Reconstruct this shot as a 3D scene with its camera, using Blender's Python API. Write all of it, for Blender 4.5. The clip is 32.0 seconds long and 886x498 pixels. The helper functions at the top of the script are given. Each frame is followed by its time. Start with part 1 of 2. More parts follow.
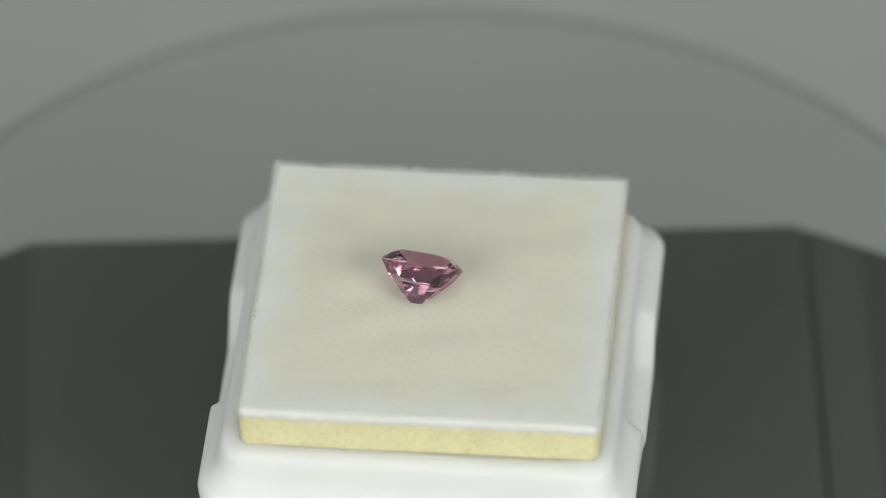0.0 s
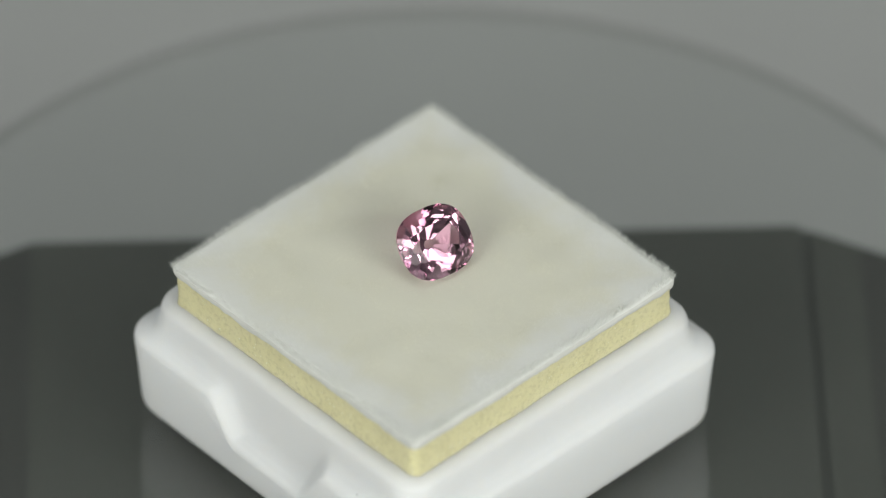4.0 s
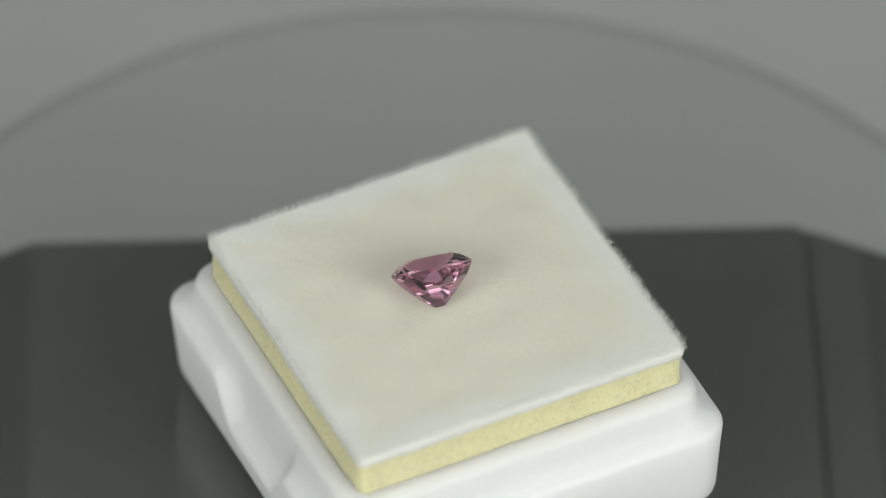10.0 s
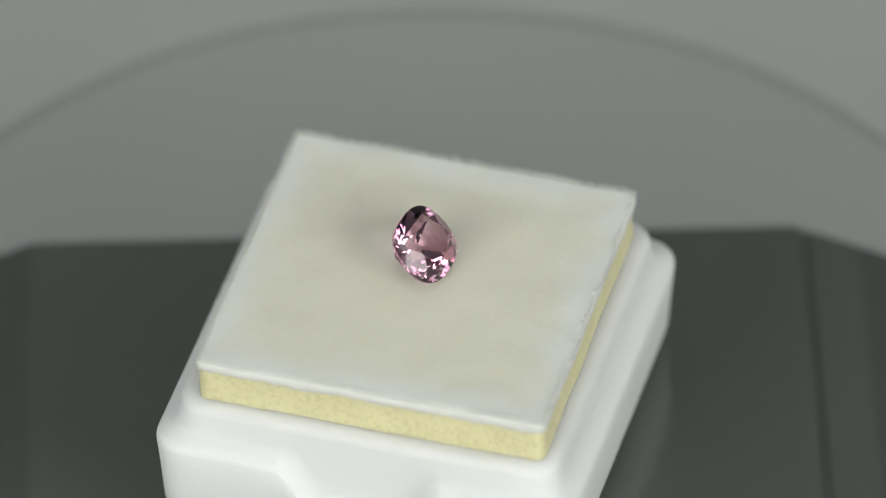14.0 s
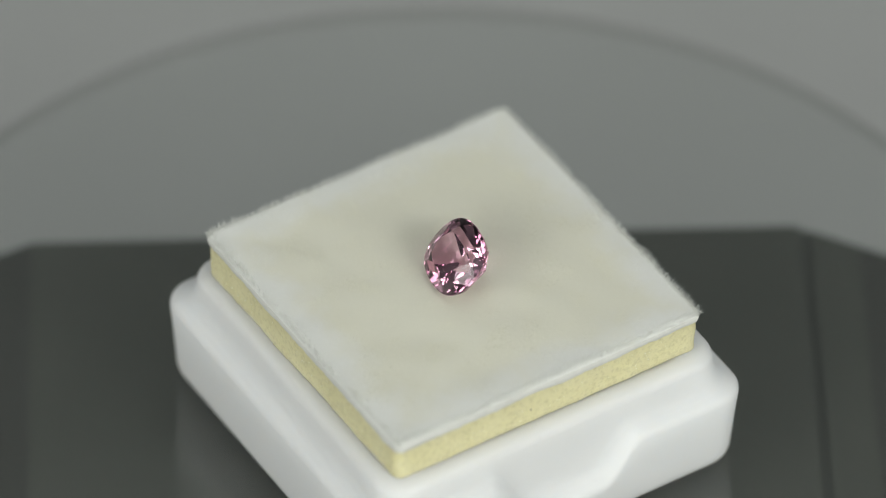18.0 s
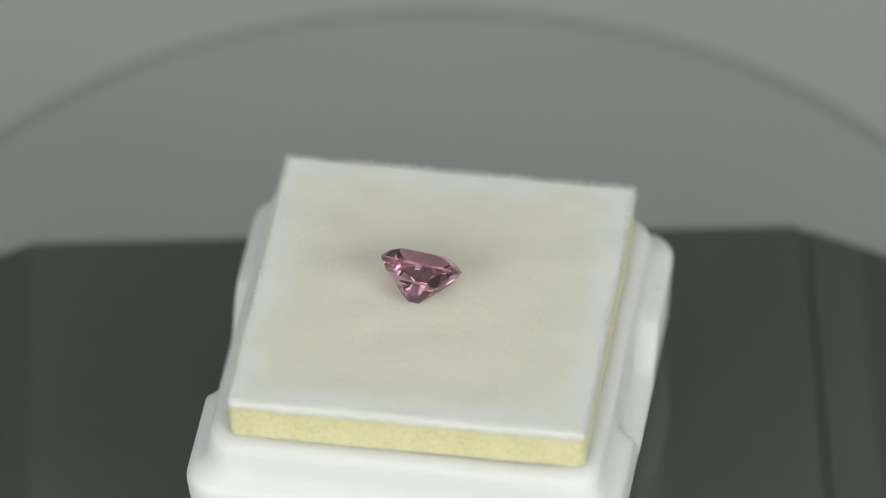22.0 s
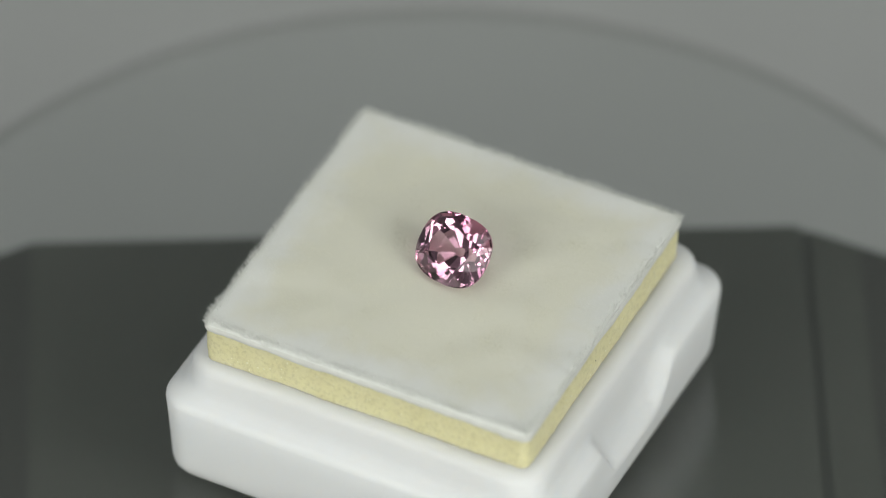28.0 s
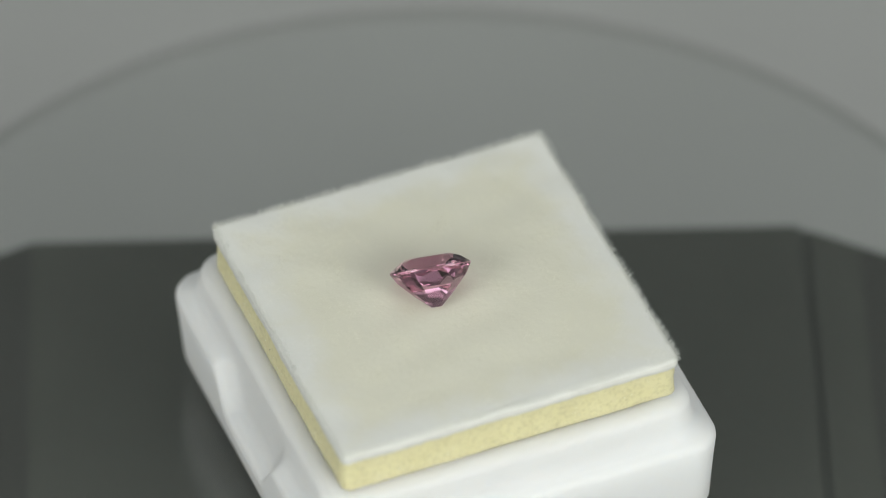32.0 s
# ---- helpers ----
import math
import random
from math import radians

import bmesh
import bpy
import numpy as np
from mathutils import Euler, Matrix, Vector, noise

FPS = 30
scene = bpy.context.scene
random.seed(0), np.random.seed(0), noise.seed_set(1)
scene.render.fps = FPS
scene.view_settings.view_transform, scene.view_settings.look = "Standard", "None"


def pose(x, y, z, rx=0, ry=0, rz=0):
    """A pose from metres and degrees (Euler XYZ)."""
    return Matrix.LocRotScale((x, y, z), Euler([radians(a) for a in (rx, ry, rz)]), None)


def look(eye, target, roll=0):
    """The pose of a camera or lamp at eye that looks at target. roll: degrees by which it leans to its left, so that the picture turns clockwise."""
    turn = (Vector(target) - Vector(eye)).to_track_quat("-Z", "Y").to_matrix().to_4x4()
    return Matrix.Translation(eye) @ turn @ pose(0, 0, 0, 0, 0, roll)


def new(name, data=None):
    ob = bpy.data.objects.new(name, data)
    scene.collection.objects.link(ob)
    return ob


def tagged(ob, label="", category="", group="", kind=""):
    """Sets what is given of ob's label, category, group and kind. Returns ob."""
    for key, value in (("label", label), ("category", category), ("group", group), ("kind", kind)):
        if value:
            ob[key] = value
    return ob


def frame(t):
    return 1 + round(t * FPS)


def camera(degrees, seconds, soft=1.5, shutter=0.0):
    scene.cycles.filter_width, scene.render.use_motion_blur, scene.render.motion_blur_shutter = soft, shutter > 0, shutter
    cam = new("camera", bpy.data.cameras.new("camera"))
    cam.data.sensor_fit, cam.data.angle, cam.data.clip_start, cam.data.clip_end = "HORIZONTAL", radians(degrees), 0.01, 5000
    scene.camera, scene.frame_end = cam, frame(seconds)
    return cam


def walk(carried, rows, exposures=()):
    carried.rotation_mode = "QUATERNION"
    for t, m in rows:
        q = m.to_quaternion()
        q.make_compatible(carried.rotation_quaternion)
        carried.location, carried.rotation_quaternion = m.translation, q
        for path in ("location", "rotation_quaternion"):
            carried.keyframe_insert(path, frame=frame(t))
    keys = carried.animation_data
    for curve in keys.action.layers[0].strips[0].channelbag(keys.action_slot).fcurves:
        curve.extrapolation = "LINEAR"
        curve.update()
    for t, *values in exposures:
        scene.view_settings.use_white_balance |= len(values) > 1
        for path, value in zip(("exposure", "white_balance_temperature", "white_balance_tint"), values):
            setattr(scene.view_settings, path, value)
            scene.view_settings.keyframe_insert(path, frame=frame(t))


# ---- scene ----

# ---------------- camera ----------------
MM = 0.001
SECONDS = 32.0
ZPAD = 0.0505                      # height of the pad's face over the table
ELEV = radians(42.83)

cam = camera(6.249, SECONDS, soft=1.0)
EYE = (0.00066, -0.57274, 0.53513 + ZPAD)
walk_target = (EYE[0], EYE[1] + math.cos(ELEV), EYE[2] - math.sin(ELEV))
STAND = look(EYE, walk_target, -0.234)
ROUND = 10.944                     # seconds of one turn of the plate
DIM = [(k * ROUND + t, stops) for k in range(3) for t, stops in ((0.0, 0.0), (1.2, 0.0), (2.1, -0.05), (3.2, 0.0), (5.3, -0.08), (8.2, -0.07), (9.3, 0.0))]
walk(cam, [(0.0, STAND), (SECONDS, STAND)], exposures=[row for row in DIM if row[0] <= SECONDS] + [(SECONDS, 0.0)])
cam.data.dof.use_dof = True
cam.data.dof.focus_distance = 0.7815
cam.data.dof.aperture_fstop = 12.0

# ---------------- world and lamps ----------------
world = bpy.data.worlds.new("room_air")
world.use_nodes = True
scene.world = world
bg = world.node_tree.nodes["Background"]
bg.inputs["Color"].default_value = (0.93, 0.97, 1.0, 1)
bg.inputs["Strength"].default_value = 0.45


def area_lamp(name, eye, target, size, watts, colour, height=0.0):
    d = bpy.data.lights.new(name, "AREA")
    d.shape, d.size, d.energy, d.color = "DISK", size, watts, colour
    if height:
        d.shape, d.size_y = "RECTANGLE", height
    ob = new(name, d)
    ob.matrix_world = look(eye, target)
    return ob


area_lamp("softbox_light_one", (-0.547, -0.566, 0.476), (0, 0, 0.04), 0.50, 2.5, (0.985, 1.0, 0.945))
area_lamp("softbox_light_two", (0.547, -0.566, 0.476), (0, 0, 0.04), 0.50, 3.25, (0.985, 1.0, 0.945))
area_lamp("front_strip_light", (0.0, -1.15, 0.64), (0, 0, 0.04), 1.8, 6.0, (0.985, 1.0, 0.955), 0.42)
area_lamp("ceiling_light", (0.05, -0.05, 1.6), (0.05, 0.02, 0), 0.9, 3.0, (0.95, 0.99, 1.0))

# ---------------- materials ----------------


def material(name):
    m = bpy.data.materials.new(name)
    m.use_nodes = True
    nt = m.node_tree
    return m, nt, nt.nodes["Principled BSDF"]


def link(nt, a, b):
    nt.links.new(a, b)


def noise_node(nt, scale, detail=4.0, rough=0.55, coord="Object"):
    tc = nt.nodes.new("ShaderNodeTexCoord")
    n = nt.nodes.new("ShaderNodeTexNoise")
    n.inputs["Scale"].default_value = scale
    n.inputs["Detail"].default_value = detail
    n.inputs["Roughness"].default_value = rough
    link(nt, tc.outputs[coord], n.inputs["Vector"])
    return n


def ramp(nt, source, stops):
    r = nt.nodes.new("ShaderNodeValToRGB")
    el = r.color_ramp.elements
    el[0].position, el[0].color = stops[0][0], (*stops[0][1], 1)
    el[1].position, el[1].color = stops[-1][0], (*stops[-1][1], 1)
    for p, c in stops[1:-1]:
        e = el.new(p)
        e.color = (*c, 1)
    link(nt, source, r.inputs["Fac"])
    return r


def bump(nt, bsdf, source, strength, distance):
    b = nt.nodes.new("ShaderNodeBump")
    b.inputs["Strength"].default_value = strength
    b.inputs["Distance"].default_value = distance
    link(nt, source, b.inputs["Height"])
    link(nt, b.outputs["Normal"], bsdf.inputs["Normal"])
    return b


def plain(name, a, b, rough, scale, bump_strength=0.0, bump_distance=0.0002, bump_scale=None, metallic=0.0):
    m, nt, p = material(name)
    n = noise_node(nt, scale)
    r = ramp(nt, n.outputs["Fac"], [(0.3, a), (0.7, b)])
    link(nt, r.outputs["Color"], p.inputs["Base Color"])
    p.inputs["Roughness"].default_value = rough
    p.inputs["Metallic"].default_value = metallic
    if bump_strength:
        n2 = noise_node(nt, bump_scale or scale * 6, 3.0)
        bump(nt, p, n2.outputs["Fac"], bump_strength, bump_distance)
    return m, nt, p


MAT_TABLE, _, _ = plain("grey_table_top", (0.51, 0.52, 0.515), (0.54, 0.55, 0.545), 0.55, 14.0, 0.08, 0.0002, 900.0)
MAT_PLASTIC, _nt, _p = plain("white_moulded_plastic", (0.865, 0.888, 0.918), (0.885, 0.905, 0.932), 0.55, 90.0, 0.05, 0.0001, 260.0)
_p.inputs["Subsurface Weight"].default_value = 0.8
_p.inputs["Subsurface Radius"].default_value = (0.0050, 0.0052, 0.0055)
_p.inputs["Subsurface Scale"].default_value = 1.0
_p.inputs["Specular IOR Level"].default_value = 0.35
MAT_FOAM, _nt, _p = plain("yellow_foam", (0.76, 0.71, 0.42), (0.82, 0.77, 0.47), 0.8, 420.0, 0.55, 0.0002, 2400.0)
_p.inputs["Subsurface Weight"].default_value = 0.6
_p.inputs["Subsurface Radius"].default_value = (0.0016, 0.0016, 0.0012)
_p.inputs["Subsurface Scale"].default_value = 1.0
_pit = noise_node(_nt, 2300.0, 5.0, 0.7)
_dark = ramp(_nt, _pit.outputs["Fac"], [(0.28, (0.80, 0.79, 0.74)), (0.52, (1, 1, 1))])
_mix = _nt.nodes.new("ShaderNodeMixRGB")
_mix.blend_type = "MULTIPLY"
_mix.inputs[0].default_value = 1.0
link(_nt, _p.inputs["Base Color"].links[0].from_socket, _mix.inputs[1])
link(_nt, _dark.outputs["Color"], _mix.inputs[2])
link(_nt, _mix.outputs[0], _p.inputs["Base Color"])
MAT_GRAIN, _, _ = plain("foam_glint", (0.95, 0.93, 0.7), (1.0, 0.98, 0.8), 0.12, 3000.0)


def flock(name, cream, white, translucent):
    """Cream flock whose whiter border paints in the side light on the edge pile."""
    m, nt, p = material(name)
    tc = nt.nodes.new("ShaderNodeTexCoord")
    sp = nt.nodes.new("ShaderNodeSeparateXYZ")
    link(nt, tc.outputs["Object"], sp.inputs[0])
    ax = [nt.nodes.new("ShaderNodeMath") for _ in range(3)]
    for k in (0, 1):
        ax[k].operation = "ABSOLUTE"
        link(nt, sp.outputs[k], ax[k].inputs[0])
        link(nt, ax[k].outputs[0], ax[2].inputs[k])
    ax[2].operation = "MAXIMUM"
    n = noise_node(nt, 170.0)
    ad = nt.nodes.new("ShaderNodeMath")
    ad.operation = "MULTIPLY_ADD"
    ad.inputs[1].default_value = 0.008
    link(nt, n.outputs["Fac"], ad.inputs[0])
    link(nt, ax[2].outputs[0], ad.inputs[2])
    mr = nt.nodes.new("ShaderNodeMapRange")
    mr.interpolation_type = "SMOOTHSTEP"
    mr.inputs["From Min"].default_value = 0.0160
    mr.inputs["From Max"].default_value = 0.0212
    link(nt, ad.outputs[0], mr.inputs["Value"])
    r = ramp(nt, mr.outputs[0], [(0.0, cream), (1.0, white)])
    link(nt, r.outputs["Color"], p.inputs["Base Color"])
    p.inputs["Roughness"].default_value = 0.95
    if translucent:
        tl = nt.nodes.new("ShaderNodeBsdfTranslucent")
        link(nt, r.outputs["Color"], tl.inputs["Color"])
        mx = nt.nodes.new("ShaderNodeMixShader")
        mx.inputs[0].default_value = translucent
        link(nt, p.outputs[0], mx.inputs[1])
        link(nt, tl.outputs[0], mx.inputs[2])
        link(nt, mx.outputs[0], nt.nodes["Material Output"].inputs["Surface"])
    else:
        n2 = noise_node(nt, 5200.0, 3.0)
        b1 = bump(nt, p, n2.outputs["Fac"], 0.08, 0.0002)
        n3 = noise_node(nt, 330.0, 5.0, 0.65)
        b2 = nt.nodes.new("ShaderNodeBump")
        b2.inputs["Strength"].default_value = 0.14
        b2.inputs["Distance"].default_value = 0.0006
        link(nt, n3.outputs["Fac"], b2.inputs["Height"])
        link(nt, b2.outputs["Normal"], b1.inputs["Normal"])
    return m


MAT_VELVET = flock("white_flock", (0.826, 0.816, 0.695), (0.86, 0.87, 0.835), 0.0)
MAT_PILE = flock("white_pile_fibre", (0.91, 0.90, 0.79), (0.955, 0.96, 0.935), 0.7)
# same flock seen from the side, its duller shading painted as grey
MAT_FLOCK_SIDE, _, _ = plain("flock_shaded_side", (0.72, 0.72, 0.68), (0.79, 0.79, 0.75), 0.95, 900.0, 0.3, 0.0001, 3000.0)
MAT_PANEL, _, _ = plain("dark_solar_cell", (0.118, 0.123, 0.112), (0.131, 0.135, 0.123), 0.16, 40.0)
MAT_BEZEL, _, _ = plain("dark_bezel", (0.093, 0.094, 0.090), (0.104, 0.105, 0.101), 0.2, 60.0)
MAT_BASE, _, _ = plain("black_base_plastic", (0.076, 0.08, 0.074), (0.086, 0.09, 0.084), 0.4, 80.0)
MAT_WALL, _, _ = plain("grey_wall_paint", (0.44, 0.45, 0.445), (0.48, 0.49, 0.485), 0.85, 3.0)
MAT_SPECK, _, _ = plain("dark_dust", (0.05, 0.045, 0.04), (0.09, 0.08, 0.07), 0.9, 500.0)
MAT_SMEAR, _, _ = plain("pale_dust", (0.15, 0.16, 0.15), (0.2, 0.21, 0.2), 0.9, 2500.0)


def clear_acrylic(name, tint, gloss, rough):
    m, nt, p = material(name)
    nt.nodes.remove(p)
    out = nt.nodes["Material Output"]
    tr = nt.nodes.new("ShaderNodeBsdfTransparent")
    tr.inputs["Color"].default_value = (*tint, 1)
    gl = nt.nodes.new("ShaderNodeBsdfGlossy")
    gl.inputs["Roughness"].default_value = rough
    lw = nt.nodes.new("ShaderNodeLayerWeight")
    lw.inputs["Blend"].default_value = 0.5
    pw = nt.nodes.new("ShaderNodeMath")
    pw.operation = "POWER"
    pw.inputs[1].default_value = 5.0
    link(nt, lw.outputs["Facing"], pw.inputs[0])
    fr = nt.nodes.new("ShaderNodeMath")
    fr.operation = "MULTIPLY_ADD"
    fr.inputs[1].default_value = 1 - gloss
    fr.inputs[2].default_value = gloss
    link(nt, pw.outputs[0], fr.inputs[0])
    mx = nt.nodes.new("ShaderNodeMixShader")
    link(nt, fr.outputs[0], mx.inputs[0])
    link(nt, tr.outputs[0], mx.inputs[1])
    link(nt, gl.outputs[0], mx.inputs[2])
    link(nt, mx.outputs[0], out.inputs["Surface"])
    return m


MAT_CLEAR = clear_acrylic("clear_acrylic", (0.97, 0.98, 0.975), 0.06, 0.02)
MAT_CLEAR_EDGE = clear_acrylic("clear_acrylic_edge", (0.79, 0.785, 0.78), 0.03, 0.5)


def gem_glass(name, tint):
    m, nt, p = material(name)
    nt.nodes.remove(p)
    g = nt.nodes.new("ShaderNodeBsdfGlass")
    g.inputs["Color"].default_value = (*tint, 1)
    g.inputs["IOR"].default_value = 1.718
    g.inputs["Roughness"].default_value = 0.0
    link(nt, g.outputs[0], nt.nodes["Material Output"].inputs["Surface"])
    return m


MAT_GEM = gem_glass("pink_spinel", (0.945, 0.75, 0.845))
MAT_GEM_TOP = gem_glass("pink_spinel_top", (0.985, 0.91, 0.945))

# ---------------- mesh helpers ----------------


def part(name, bm, mat, parent=None, label="", smooth=False):
    me = bpy.data.meshes.new(name)
    bm.normal_update()
    bm.to_mesh(me)
    bm.free()
    me.materials.append(mat)
    if smooth:
        me.polygons.foreach_set("use_smooth", [True] * len(me.polygons))
    ob = new(name, me)
    ob.parent = parent
    if label:
        tagged(ob, label)
    return ob


def box_bm(x0, x1, y0, y1, z0, z1, bevel=0.0):
    bm = bmesh.new()
    bmesh.ops.create_cube(bm, size=1.0)
    for v in bm.verts:
        v.co = Vector(((x0 + x1) / 2 + v.co.x * (x1 - x0), (y0 + y1) / 2 + v.co.y * (y1 - y0), (z0 + z1) / 2 + v.co.z * (z1 - z0)))
    if bevel:
        bmesh.ops.bevel(bm, geom=bm.edges[:], offset=bevel, segments=3, profile=0.5, affect="EDGES")
    return bm


def loops_bm(loops, cap_start=True, cap_end=True):
    """Skins a list of equal closed loops of points."""
    bm = bmesh.new()
    rings = [[bm.verts.new(p) for p in lp] for lp in loops]
    n = len(rings[0])
    for a, b in zip(rings, rings[1:]):
        for i in range(n):
            bm.faces.new((a[i], a[(i + 1) % n], b[(i + 1) % n], b[i]))
    if cap_start:
        bm.faces.new(rings[0][::-1])
    if cap_end:
        bm.faces.new(rings[-1])
    return bm


def rounded_square(h, r, inset, per_side, per_corner):
    """Points of a square of half-width h with corner radius r, drawn in by inset; (x, y) in order."""
    r2 = max(r - inset, 0.0002)
    h2 = h - inset
    c = h2 - r2
    pts = []
    for k in range(4):
        a0 = k * math.pi / 2
        ca, sa = math.cos(a0), math.sin(a0)
        for i in range(per_side):
            t = -c + 2 * c * i / per_side
            pts.append((h2 * ca - t * sa, h2 * sa + t * ca))
        for i in range(per_corner):
            a = a0 + math.pi / 2 * i / per_corner
            cx, cy = c * ca - c * sa, c * sa + c * ca
            pts.append((cx + r2 * math.cos(a), cy + r2 * math.sin(a)))
    return pts


def smooth_step(a, b, x):
    t = min(max((x - a) / (b - a), 0.0), 1.0)
    return t * t * (3 - 2 * t)


# ---------------- the setting ----------------
TABLE_Z = -0.034
tagged(part("table_top", box_bm(-1.5, 1.5, -1.6, 1.5, TABLE_Z - 0.03, TABLE_Z), MAT_TABLE), "plain mid-grey matt table top", "table", kind="structure")
tagged(part("ceiling", box_bm(-1.5, 1.5, -1.6, 1.5, 1.65, 1.70), MAT_WALL), "plain grey ceiling", "ceiling", kind="structure")
tagged(part("wall_north", box_bm(-1.5, 1.5, 1.5, 1.55, TABLE_Z - 0.03, 1.65), MAT_WALL), "plain grey wall", "wall", kind="structure")
tagged(part("wall_south", box_bm(-1.5, 1.5, -1.65, -1.6, TABLE_Z - 0.03, 1.65), MAT_WALL), "plain grey wall", "wall", kind="structure")
tagged(part("wall_east", box_bm(1.5, 1.55, -1.6, 1.5, TABLE_Z - 0.03, 1.65), MAT_WALL), "plain grey wall", "wall", kind="structure")
tagged(part("wall_west", box_bm(-1.55, -1.5, -1.6, 1.5, TABLE_Z - 0.03, 1.65), MAT_WALL), "plain grey wall", "wall", kind="structure")

# ---------------- turntable base with its dark panel ----------------
Z_PANEL = 0.02645
Z_DISC = 0.0320
DISC_T = 0.0016
DISC_R = 0.0618


def base_outline(grow, z):
    pts = [(38.6, 32.6), (-38.6, 32.6), (-54, 24.6), (-54, -24.6), (-38.6, -32.6), (38.6, -32.6), (54, -24.6), (54, 24.6)]
    return [((x + math.copysign(grow, x)) * MM, (y + math.copysign(grow, y)) * MM, z) for x, y in pts]


def turntable():
    root = new("turntable")
    tagged(root, "solar turntable with a dark eight-sided base and a clear round plate", "turntable")
    root.matrix_world = pose(0, 0, TABLE_Z)
    lay = pose(-0.0014, 0, -TABLE_Z, 0, 0, 1.56)
    bm = loops_bm([base_outline(0.4, TABLE_Z), base_outline(0.4, Z_PANEL - 0.0006), base_outline(0.0, Z_PANEL - 0.00015)])
    part("body", bm, MAT_BASE, root).matrix_basis = lay
    for name, x0, x1, mat in (("bezel", -54, -38.9, MAT_BEZEL), ("solar_cell", -38.9, 39.2, MAT_PANEL), ("solar_cell", 40.2, 45.0, MAT_PANEL), ("bezel", 45.0, 54, MAT_BEZEL)):
        bm = loops_bm([base_outline(-0.1, Z_PANEL - 0.00014), base_outline(-0.1, Z_PANEL)])
        bmesh.ops.recalc_face_normals(bm, faces=bm.faces[:])
        for x, sgn in ((x0, -1), (x1, 1)):
            if abs(x) >= 54:
                continue
            bmesh.ops.bisect_plane(bm, geom=bm.verts[:] + bm.edges[:] + bm.faces[:], plane_co=(x * MM, 0, 0), plane_no=(sgn, 0, 0), clear_outer=True)
            bmesh.ops.holes_fill(bm, edges=bm.edges[:])
        part(name, bm, mat, root).matrix_basis = lay
    bm = bmesh.new()
    bmesh.ops.create_cone(bm, cap_ends=True, segments=48, radius1=0.007, radius2=0.006, depth=Z_DISC - DISC_T - Z_PANEL)
    bmesh.ops.translate(bm, verts=bm.verts[:], vec=(0.0014, 0, (Z_DISC - DISC_T + Z_PANEL) / 2))
    part("spindle", bm, MAT_BASE, root, "short black spindle").matrix_basis = lay
    return root


TURNTABLE = turntable()


def turntable_plate(root):
    n = 200

    def ring(r, z):
        return [(r * math.cos(2 * math.pi * i / n), r * math.sin(2 * math.pi * i / n), z) for i in range(n)]

    bm = loops_bm([ring(DISC_R - 0.0004, -DISC_T), ring(DISC_R - 0.0004, 0.0)])
    for f in [f for f in bm.faces if len(f.verts) == 4]:
        bm.faces.remove(f)
    plate = part("plate", bm, MAT_CLEAR, root, "clear glossy acrylic plate")
    bm = loops_bm([ring(DISC_R - 0.0004, -DISC_T), ring(DISC_R, -DISC_T + 0.0004), ring(DISC_R, -0.0004), ring(DISC_R - 0.0004, 0.0)], False, False)
    part("plate_edge", bm, MAT_CLEAR_EDGE, plate, "polished rim", True)
    # a faint smear of dust on the plate
    r = random.Random(8)
    bm = bmesh.new()
    for i in range(26):
        t = i / 25
        c = SMEAR_A.lerp(SMEAR_B, t) + Vector((r.gauss(0, 0.00018), r.gauss(0, 0.00018), 0.00003))
        bmesh.ops.create_circle(bm, cap_ends=True, segments=6, radius=r.uniform(0.00004, 0.00013), matrix=Matrix.Translation(c))
    tagged(part("dust_smear", bm, MAT_SMEAR, plate, "pale dust smear"), kind="stuff")
    return plate


SMEAR_A, SMEAR_B = Vector((-0.01934, 0.02555, 0)), Vector((-0.01553, 0.02701, 0))
PLATE = turntable_plate(TURNTABLE)

# ---------------- gem box ----------------
_n = Vector((0.0145, -0.00996, 1)).normalized()
TILT = Vector((0, 0, 1)).rotation_difference(_n).to_matrix().to_4x4()
BOX_ANGLE = radians(26.93)
PAD_ANGLE = radians(27.47)
SEAT = Matrix.Translation((0, 0, ZPAD)) @ TILT          # tilted seat, origin on the axis at the pad's face
BOX_POSE = SEAT @ Matrix.Translation((0.0018, 0.0007, -0.0185)) @ Matrix.Rotation(BOX_ANGLE, 4, "Z")
PAD_POSE = SEAT @ Matrix.Translation((0.00162, 0.00083, -0.0072)) @ Matrix.Rotation(PAD_ANGLE, 4, "Z")
H_OUT, R_OUT = 0.0210, 0.0032
LEDGE = 0.0101                       # heights over the box's foot
RIM = 0.0140


def notch(x, y):
    """How far the ledge drops at a point of the outline: a thumb cut in two opposite sides."""
    if abs(y) < 0.0168:
        return 0.0
    return 0.0044 * (1 - smooth_step(0.0044, 0.0084, abs(x)))


def speck(x, y, z, r, parent):
    """A dark crumb of dust, place and radius in mm."""
    bm = bmesh.new()
    bmesh.ops.create_icosphere(bm, subdivisions=1, radius=r * MM, matrix=Matrix.Translation((x * MM, y * MM, z * MM)) @ Matrix.Diagonal((1.3, 0.8, 0.7, 1)))
    part("dust_speck", bm, MAT_SPECK, parent, "dark dust speck")


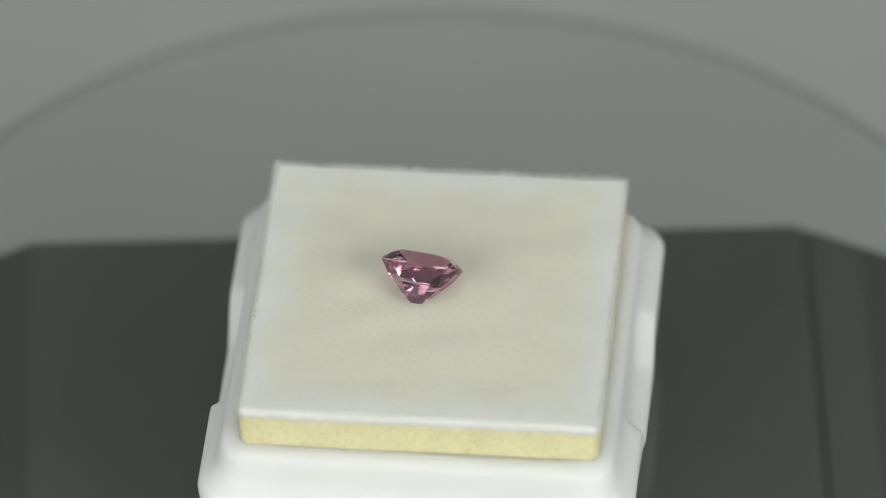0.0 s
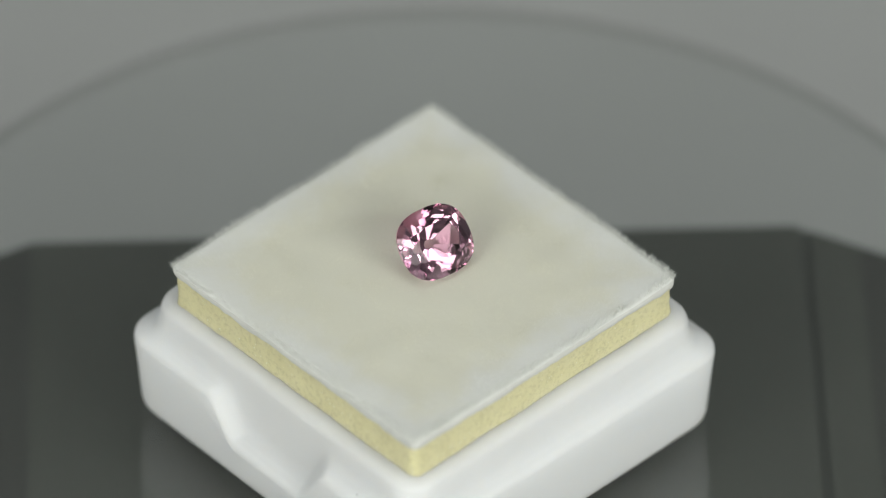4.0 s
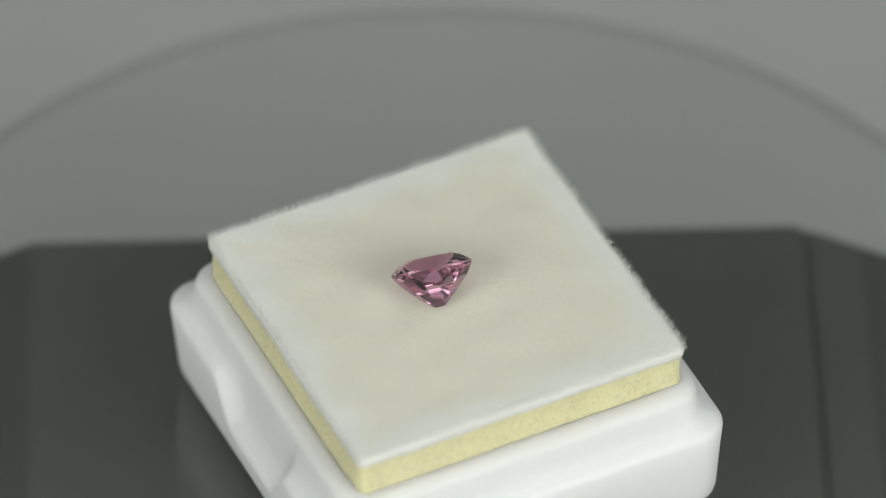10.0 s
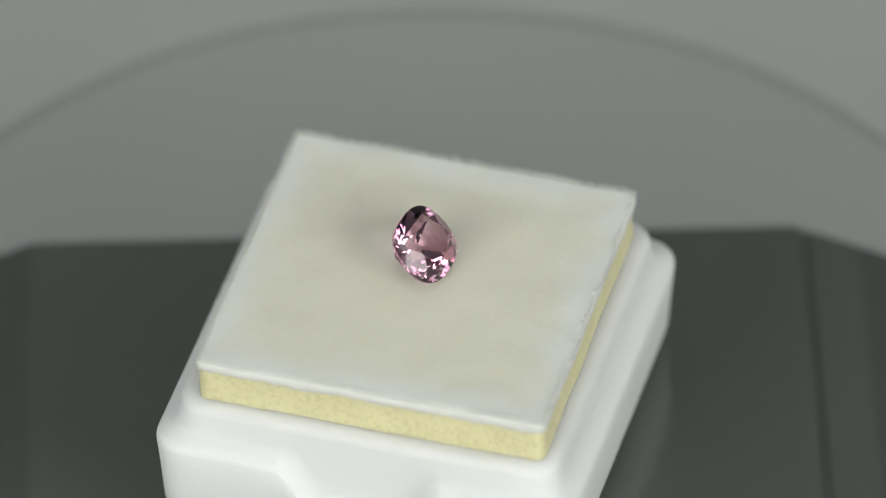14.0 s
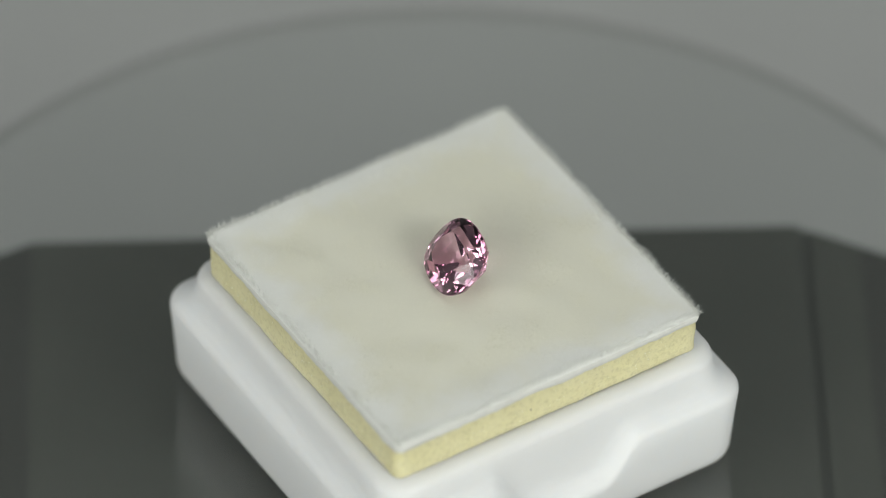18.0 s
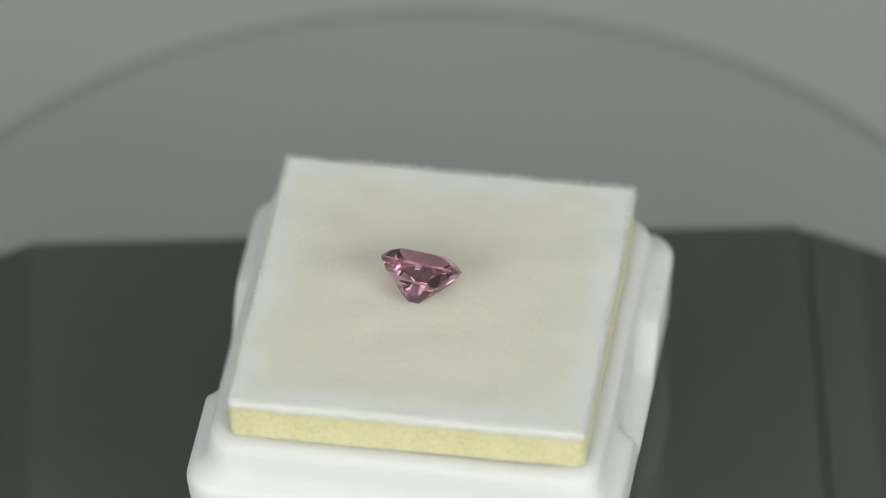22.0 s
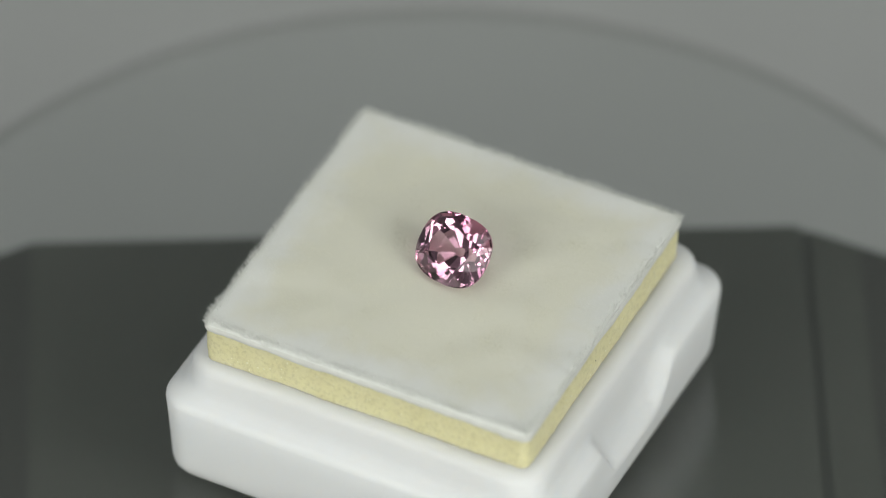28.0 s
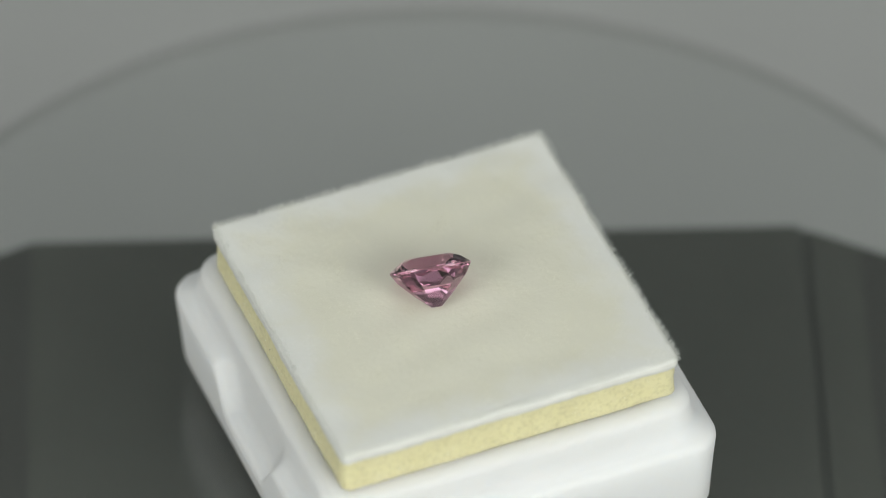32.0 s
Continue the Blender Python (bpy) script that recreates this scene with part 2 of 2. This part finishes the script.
def gem_box():
    root = new("gem_box")
    tagged(root, "open white plastic gem box with a stepped rim on the turntable", "gem box")
    ref = rounded_square(H_OUT, R_OUT, 0, 72, 10)

    def ring(inset, zfun):
        wide = R_OUT + 0.9 * max(inset - 0.0006, 0) * (zfun is not flat_foot) * 1.43
        return [(x, y, zfun(rx, ry)) for (x, y), (rx, ry) in zip(rounded_square(H_OUT, wide, inset, 72, 10), ref)]

    def top(d):
        return lambda x, y: LEDGE - notch(x, y) + d

    def flat(z):
        return lambda x, y: z

    up = BOX_POSE.to_3x3().row[2]

    def foot(d):
        return lambda x, y: max((Z_DISC + 0.00003 - BOX_POSE.translation.z - up[0] * x - up[1] * y) / up[2], 0.0) + d

    flat_foot = foot(0.0)
    prof = [(0.0020, flat_foot), (0.00130, foot(0.00005)), (0.00095, foot(0.00028)), (0.00075, foot(0.0007)), (0.00062, foot(0.0014)),
            (0.00025, lambda x, y: 0.0016 + (LEDGE - notch(x, y) - 0.0016) * 0.6), (0.00003, top(-0.0010)), (0.00009, top(-0.0006)), (0.00028, top(-0.00028)),
            (0.0006, top(-0.00006)), (0.0010, top(0.00010)), (0.0014, top(0.00036)), (0.00170, top(0.0008)), (0.00186, top(0.0013)), (0.00195, top(0.0019)),
            (0.00200, flat(RIM - 0.0011)), (0.00210, flat(RIM - 0.0007)), (0.00235, flat(RIM - 0.00036)), (0.0027, flat(RIM - 0.00016)), (0.0031, flat(RIM - 0.00005)),
            (0.0036, flat(RIM)), (0.0041, flat(RIM)), (0.0042, flat(RIM - 0.0003)), (0.0042, flat(0.0030))]
    part("shell", loops_bm([ring(i, z) for i, z in prof], True, True), MAT_PLASTIC, root, smooth=True)
    speck(1.16, -19.03, 7.0, 0.10, root)
    speck(-12.5, 20.2, 10.3, 0.06, root)
    root.matrix_world = BOX_POSE
    return root


BOX = gem_box()

# ---------------- foam pad ----------------
PAD_H = 0.01735
PAD_TOP = 0.0072
rng = random.Random(4)


def pad_face(x, y):
    """Height of the flock face over the pad's foot."""
    u, v = abs(x) / PAD_H, abs(y) / PAD_H
    e = max(u, v)
    z = PAD_TOP + 0.0001 + 0.0003 * (1 - u * u) * (1 - v * v)
    z += 0.0001 * smooth_step(0.7, 0.93, e)
    t = max(e - 0.965, 0.0) / 0.035
    z -= 0.00038 * (1 - math.sqrt(max(1 - t * t, 0.0)))
    z += 0.00010 * noise.noise(Vector((x * 260, y * 260, 0.3)))
    return z


def soft_corner(x, y, r=0.0008):
    """Draws a point of the square face in to rounded corners."""
    c = PAD_H - r
    dx, dy = abs(x) - c, abs(y) - c
    if dx <= 0 or dy <= 0:
        return x, y
    k = max(dx, dy) / math.hypot(dx, dy)
    return math.copysign(c + dx * k, x), math.copysign(c + dy * k, y)


def foam_pad():
    root = new("foam_pad")
    tagged(root, "yellow foam pad faced with white flock, fitted in the box", "foam pad")
    # foam
    loops = []
    for z in (0.0, 0.0022, 0.0030, 0.0038, 0.0046, 0.0054, 0.0062, 0.0068):
        lp = []
        for x, y in rounded_square(PAD_H, 0.0011, 0.0, 60, 6):
            j = noise.noise(Vector((x * 900, y * 900, z * 1600))) * 0.00010 + noise.noise(Vector((x * 160, y * 160, z * 300))) * 0.00012
            j -= 0.00012
            k = 1 + j / PAD_H
            lp.append((x * k, y * k, z))
        loops.append(lp)
    part("foam_layer", loops_bm(loops), MAT_FOAM, root, "yellow foam core", True)
    # flock face: a grid with a turned-down edge
    n = 120
    bm = bmesh.new()
    grid = []
    for i in range(n + 1):
        row = []
        for j in range(n + 1):
            x, y = (PAD_H * (1.5 * t - 0.5 * t ** 3) for t in (2 * i / n - 1, 2 * j / n - 1))
            s = 1 + 0.004 * noise.noise(Vector((x * 120, y * 120, 2.0))) * max(abs(x), abs(y)) / PAD_H
            cx, cy = soft_corner(x, y)
            row.append(bm.verts.new((cx * s, cy * s, pad_face(x, y))))
        grid.append(row)
    for i in range(n):
        for j in range(n):
            bm.faces.new((grid[i][j], grid[i + 1][j], grid[i + 1][j + 1], grid[i][j + 1]))
    edge = [grid[i][0] for i in range(n)] + [grid[n][j] for j in range(n)] + [grid[i][n] for i in range(n, 0, -1)] + [grid[0][j] for j in range(n, 0, -1)]
    rim = [v.co.copy() for v in edge]
    bmesh.ops.recalc_face_normals(bm, faces=bm.faces[:])
    part("flock_layer", bm, MAT_VELVET, root, "white flock face", True)
    # the flock's cut edge: dull shading put in as greyer colour, uneven lower line
    loops = []
    for depth, out in ((0.0, 1.0), (0.00030, 1.003), (0.00060, 1.003), (0.00090, 1.000), (0.00112, 0.980)):
        lp = []
        for c in rim:
            wav = min(depth / 0.0009, 1) * (0.00026 * noise.noise(Vector((c.x * 230, c.y * 230, 5.0))) + 0.00014 * noise.noise(Vector((c.x * 1100, c.y * 1100, 5.0))))
            bulge = 1 + 0.003 * noise.noise(Vector((c.x * 700, c.y * 700, depth * 900))) * (depth > 0)
            lp.append((c.x * out * bulge, c.y * out * bulge, c.z if depth == 0 else PAD_TOP - depth + wav))
        loops.append(lp)
    bm = loops_bm(loops, False, False)
    bmesh.ops.recalc_face_normals(bm, faces=bm.faces[:])
    part("flock_side_strip", bm, MAT_FLOCK_SIDE, root, "cut edge of the flock, its dull shading coloured greyish white", True)
    # pile: fine leaning fibres, spreading outwards at the edge
    r = np.random.RandomState(11)
    rim_count, inner_count, loose = 8500, 42000, 2200
    side = r.randint(0, 4, rim_count)
    along, back = r.uniform(-1, 1, rim_count) * PAD_H, PAD_H - np.abs(r.normal(0, 0.0004, rim_count))
    rim_xy = np.where((side % 2 == 0)[:, None], np.stack([np.where(side == 0, back, -back), along], 1), np.stack([along, np.where(side == 1, back, -back)], 1))
    verts, faces = [], []
    for number, (x, y) in enumerate(np.concatenate([rim_xy, r.uniform(-0.97, 0.97, (inner_count, 2)) * PAD_H])):
        x, y = float(x), float(y)
        z = pad_face(x, y) - 0.0001
        lie = noise.noise(Vector((x * 150, y * 150, 7.0))) * 3.2 + r.normal(0, 0.8)
        lx, ly = 1.1 * math.cos(lie), 1.1 * math.sin(lie)
        u, v = smooth_step(0.93, 1.0, abs(x) / PAD_H), smooth_step(0.93, 1.0, abs(y) / PAD_H)
        keep = 1 - 0.45 * max(u, v)
        lx, ly = lx * keep + 0.85 * math.copysign(u, x), ly * keep + 0.85 * math.copysign(v, y)
        d = Vector((lx, ly, 0.75 + 0.3 * rng.random() + 0.7 * smooth_step(0.955, 1.0, max(abs(x), abs(y)) / PAD_H))).normalized()
        ln = (0.00016 + 0.00020 * rng.random() + (0.00012 + 0.00042 * rng.random() ** 2) * smooth_step(0.95, 0.99, max(abs(x), abs(y)) / PAD_H)) * (1 + (0.75 - 0.5 * max(u, v)) * noise.noise(Vector((x * 420, y * 420, 3.0))))
        if number < loose:
            ln += 0.00010 + 0.00016 * rng.random()
        near = 2.5 if number < loose else smooth_step(0.94, 0.985, max(abs(x), abs(y)) / PAD_H)
        w = Vector((-ly, lx, 0)).normalized() * (0.000018 + 0.000003 * near)
        p = Vector((*soft_corner(x, y), z))
        q = p + d * ln * 0.6
        tip = q + (d + Vector((lx * 0.6, ly * 0.6, -0.1))).normalized() * ln * 0.4
        k = len(verts)
        verts += [p - w, p + w, q + w * 0.8, q - w * 0.8, tip]
        faces += [(k + 3, k + 2, k + 1, k), (k + 4, k + 2, k + 3)]
    me = bpy.data.meshes.new("fuzz")
    me.from_pydata(verts, [], faces)
    me.materials.append(MAT_PILE)
    pile = new("fuzz", me)
    pile.parent = root
    tagged(pile, "soft white pile fibres", kind="stuff")
    # glints in the foam's cut sides
    bm = bmesh.new()
    for _ in range(240):
        t, sd, zz = rng.uniform(-0.93, 0.93) * PAD_H, rng.randrange(4), rng.uniform(0.0027, 0.0058)
        out = PAD_H * 0.996
        co = [(out, t), (t, out), (-out, t), (t, -out)][sd]
        bmesh.ops.create_icosphere(bm, subdivisions=1, radius=rng.uniform(0.00002, 0.00008), matrix=Matrix.Translation((*co, zz)))
    tagged(part("foam_grains", bm, MAT_GRAIN, root, "glinting grains in the foam"), kind="stuff")
    speck(-1.16, 4.49, 7.45, 0.05, root)
    speck(-3.05, -4.46, 7.45, 0.05, root)
    speck(-2.1, -17.25, 4.3, 0.07, root)
    # crumbs in the frayed corners
    for x, y, z, r in ((17.25, -17.1, 5.45, 0.11), (17.3, -17.25, 4.9, 0.08), (17.1, -17.35, 4.4, 0.07), (-17.2, 17.2, 5.4, 0.09), (-17.3, 17.0, 5.0, 0.06)):
        speck(0.977 * x, 0.977 * y, z, r, root)
    root.matrix_world = PAD_POSE
    return root


PAD = foam_pad()

# ---------------- the cut stone ----------------
GEM_A, GEM_B = 3.88, 3.45           # half-widths of the girdle in mm


def cushion(az):
    """Distance of the girdle's tangent line at an azimuth, in mm."""
    c, s, q = abs(math.cos(az)), abs(math.sin(az)), 1.62
    return ((GEM_A * c) ** q + (GEM_B * s) ** q) ** (1 / q)


def cut(bm, az, tilt_deg, z_at, d, sign):
    """Cuts a facet whose plane passes the point at distance d and height z_at, leaning by tilt from the table's plane."""
    t = radians(tilt_deg)
    no = Vector((math.sin(t) * math.cos(az), math.sin(t) * math.sin(az), sign * math.cos(t)))
    co = Vector((d * math.cos(az), d * math.sin(az), z_at))
    r = bmesh.ops.bisect_plane(bm, geom=bm.verts[:] + bm.edges[:] + bm.faces[:], dist=1e-5, plane_co=co, plane_no=no, clear_outer=True)
    es = [e for e in r["geom_cut"] if isinstance(e, bmesh.types.BMEdge)]
    if len(es) > 2:
        bmesh.ops.edgeloop_fill(bm, edges=es)


def cut_stone():
    bm = bmesh.new()
    bmesh.ops.create_cube(bm, size=16)
    r = random.Random(21)
    cut(bm, 0, 0, 1.13, 0, 1)
    for k in range(32):
        az = 2 * math.pi * k / 32
        cut(bm, az, 90, 0, cushion(az), 1)
    # brilliant crown: sixteen girdle facets, eight mains, eight stars round the table
    for k in range(16):
        az = 2 * math.pi * (k + 0.5) / 16
        cut(bm, az, 37.5 + r.uniform(-0.8, 0.8), 0.07, cushion(az), 1)
    for k in range(8):
        az = 2 * math.pi * k / 8
        cut(bm, az, 31.5 + r.uniform(-0.8, 0.8), 0.10, cushion(az), 1)
    for k in range(8):
        az = 2 * math.pi * (k + 0.5) / 8
        cut(bm, az, 19.5, 1.13, 0.52 * cushion(az), 1)
    # stepped pavilion in four tiers of uneven, hand-cut facets
    steps = ((1.0, -0.09), (0.955, -0.38), (0.74, -1.40), (0.510, -2.35), (0.085, -3.95))
    for n, ((w0, z0), (w1, z1)) in enumerate(zip(steps, steps[1:])):
        sides = 16 if n == 0 else 8
        for k in range(sides):
            az = 2 * math.pi * (k + (0.5 if n == 0 else 0.0)) / sides
            d = cushion(az)
            fall = math.degrees(math.atan2(z0 - z1, d * (w0 - w1)))
            cut(bm, az + radians(r.uniform(-2.0, 2.0)), fall + r.uniform(-0.7, 0.7), z0, d * w0, -1)
    cut(bm, 0, 0, -3.80, 0, -1)
    bmesh.ops.remove_doubles(bm, verts=bm.verts[:], dist=1e-4)
    bmesh.ops.recalc_face_normals(bm, faces=bm.faces[:])
    bmesh.ops.scale(bm, verts=bm.verts[:], vec=(MM, MM, MM))
    ob = new("gemstone")
    for name, test in (("table", lambda n: n.z > 0.99), ("crown", lambda n: 0.05 < n.z <= 0.99), ("girdle", lambda n: abs(n.z) <= 0.05), ("pavilion", lambda n: n.z < -0.05)):
        piece = bm.copy()
        piece.normal_update()
        bmesh.ops.delete(piece, geom=[f for f in piece.faces if not test(f.normal)], context="FACES")
        part(name, piece, MAT_GEM_TOP if name in ("table", "crown") else MAT_GEM, ob)
    bm.free()
    tagged(ob, "pink cushion-cut faceted gemstone lying tilted on the white pad", "gemstone")
    return ob


GEM = cut_stone()
TURN = 32.8936                       # degrees a second
PHASE = 122.847
GEM_LEAN = 44.0
# at 10.51 s the stone's table looks straight away from the camera
GEM_AZ = 90.0 + (TURN * 10.51 + PHASE)
GEM_POSE = Matrix.Translation((0.00183, -0.00040, ZPAD + 0.0034)) @ pose(0, 0, 0, 0, 0, GEM_AZ - 90) @ pose(0, 0, 0, -GEM_LEAN, 0, 0)


def motions():
    steps = [i * 0.25 for i in range(int(SECONDS * 4) + 1)]
    for ob, seat in ((BOX, BOX_POSE), (PAD, PAD_POSE), (GEM, GEM_POSE), (PLATE, Matrix.Translation((0, 0, Z_DISC - TABLE_Z)))):
        walk(ob, [(t, pose(0, 0, 0, 0, 0, -(TURN * t + PHASE)) @ seat) for t in steps])


motions()
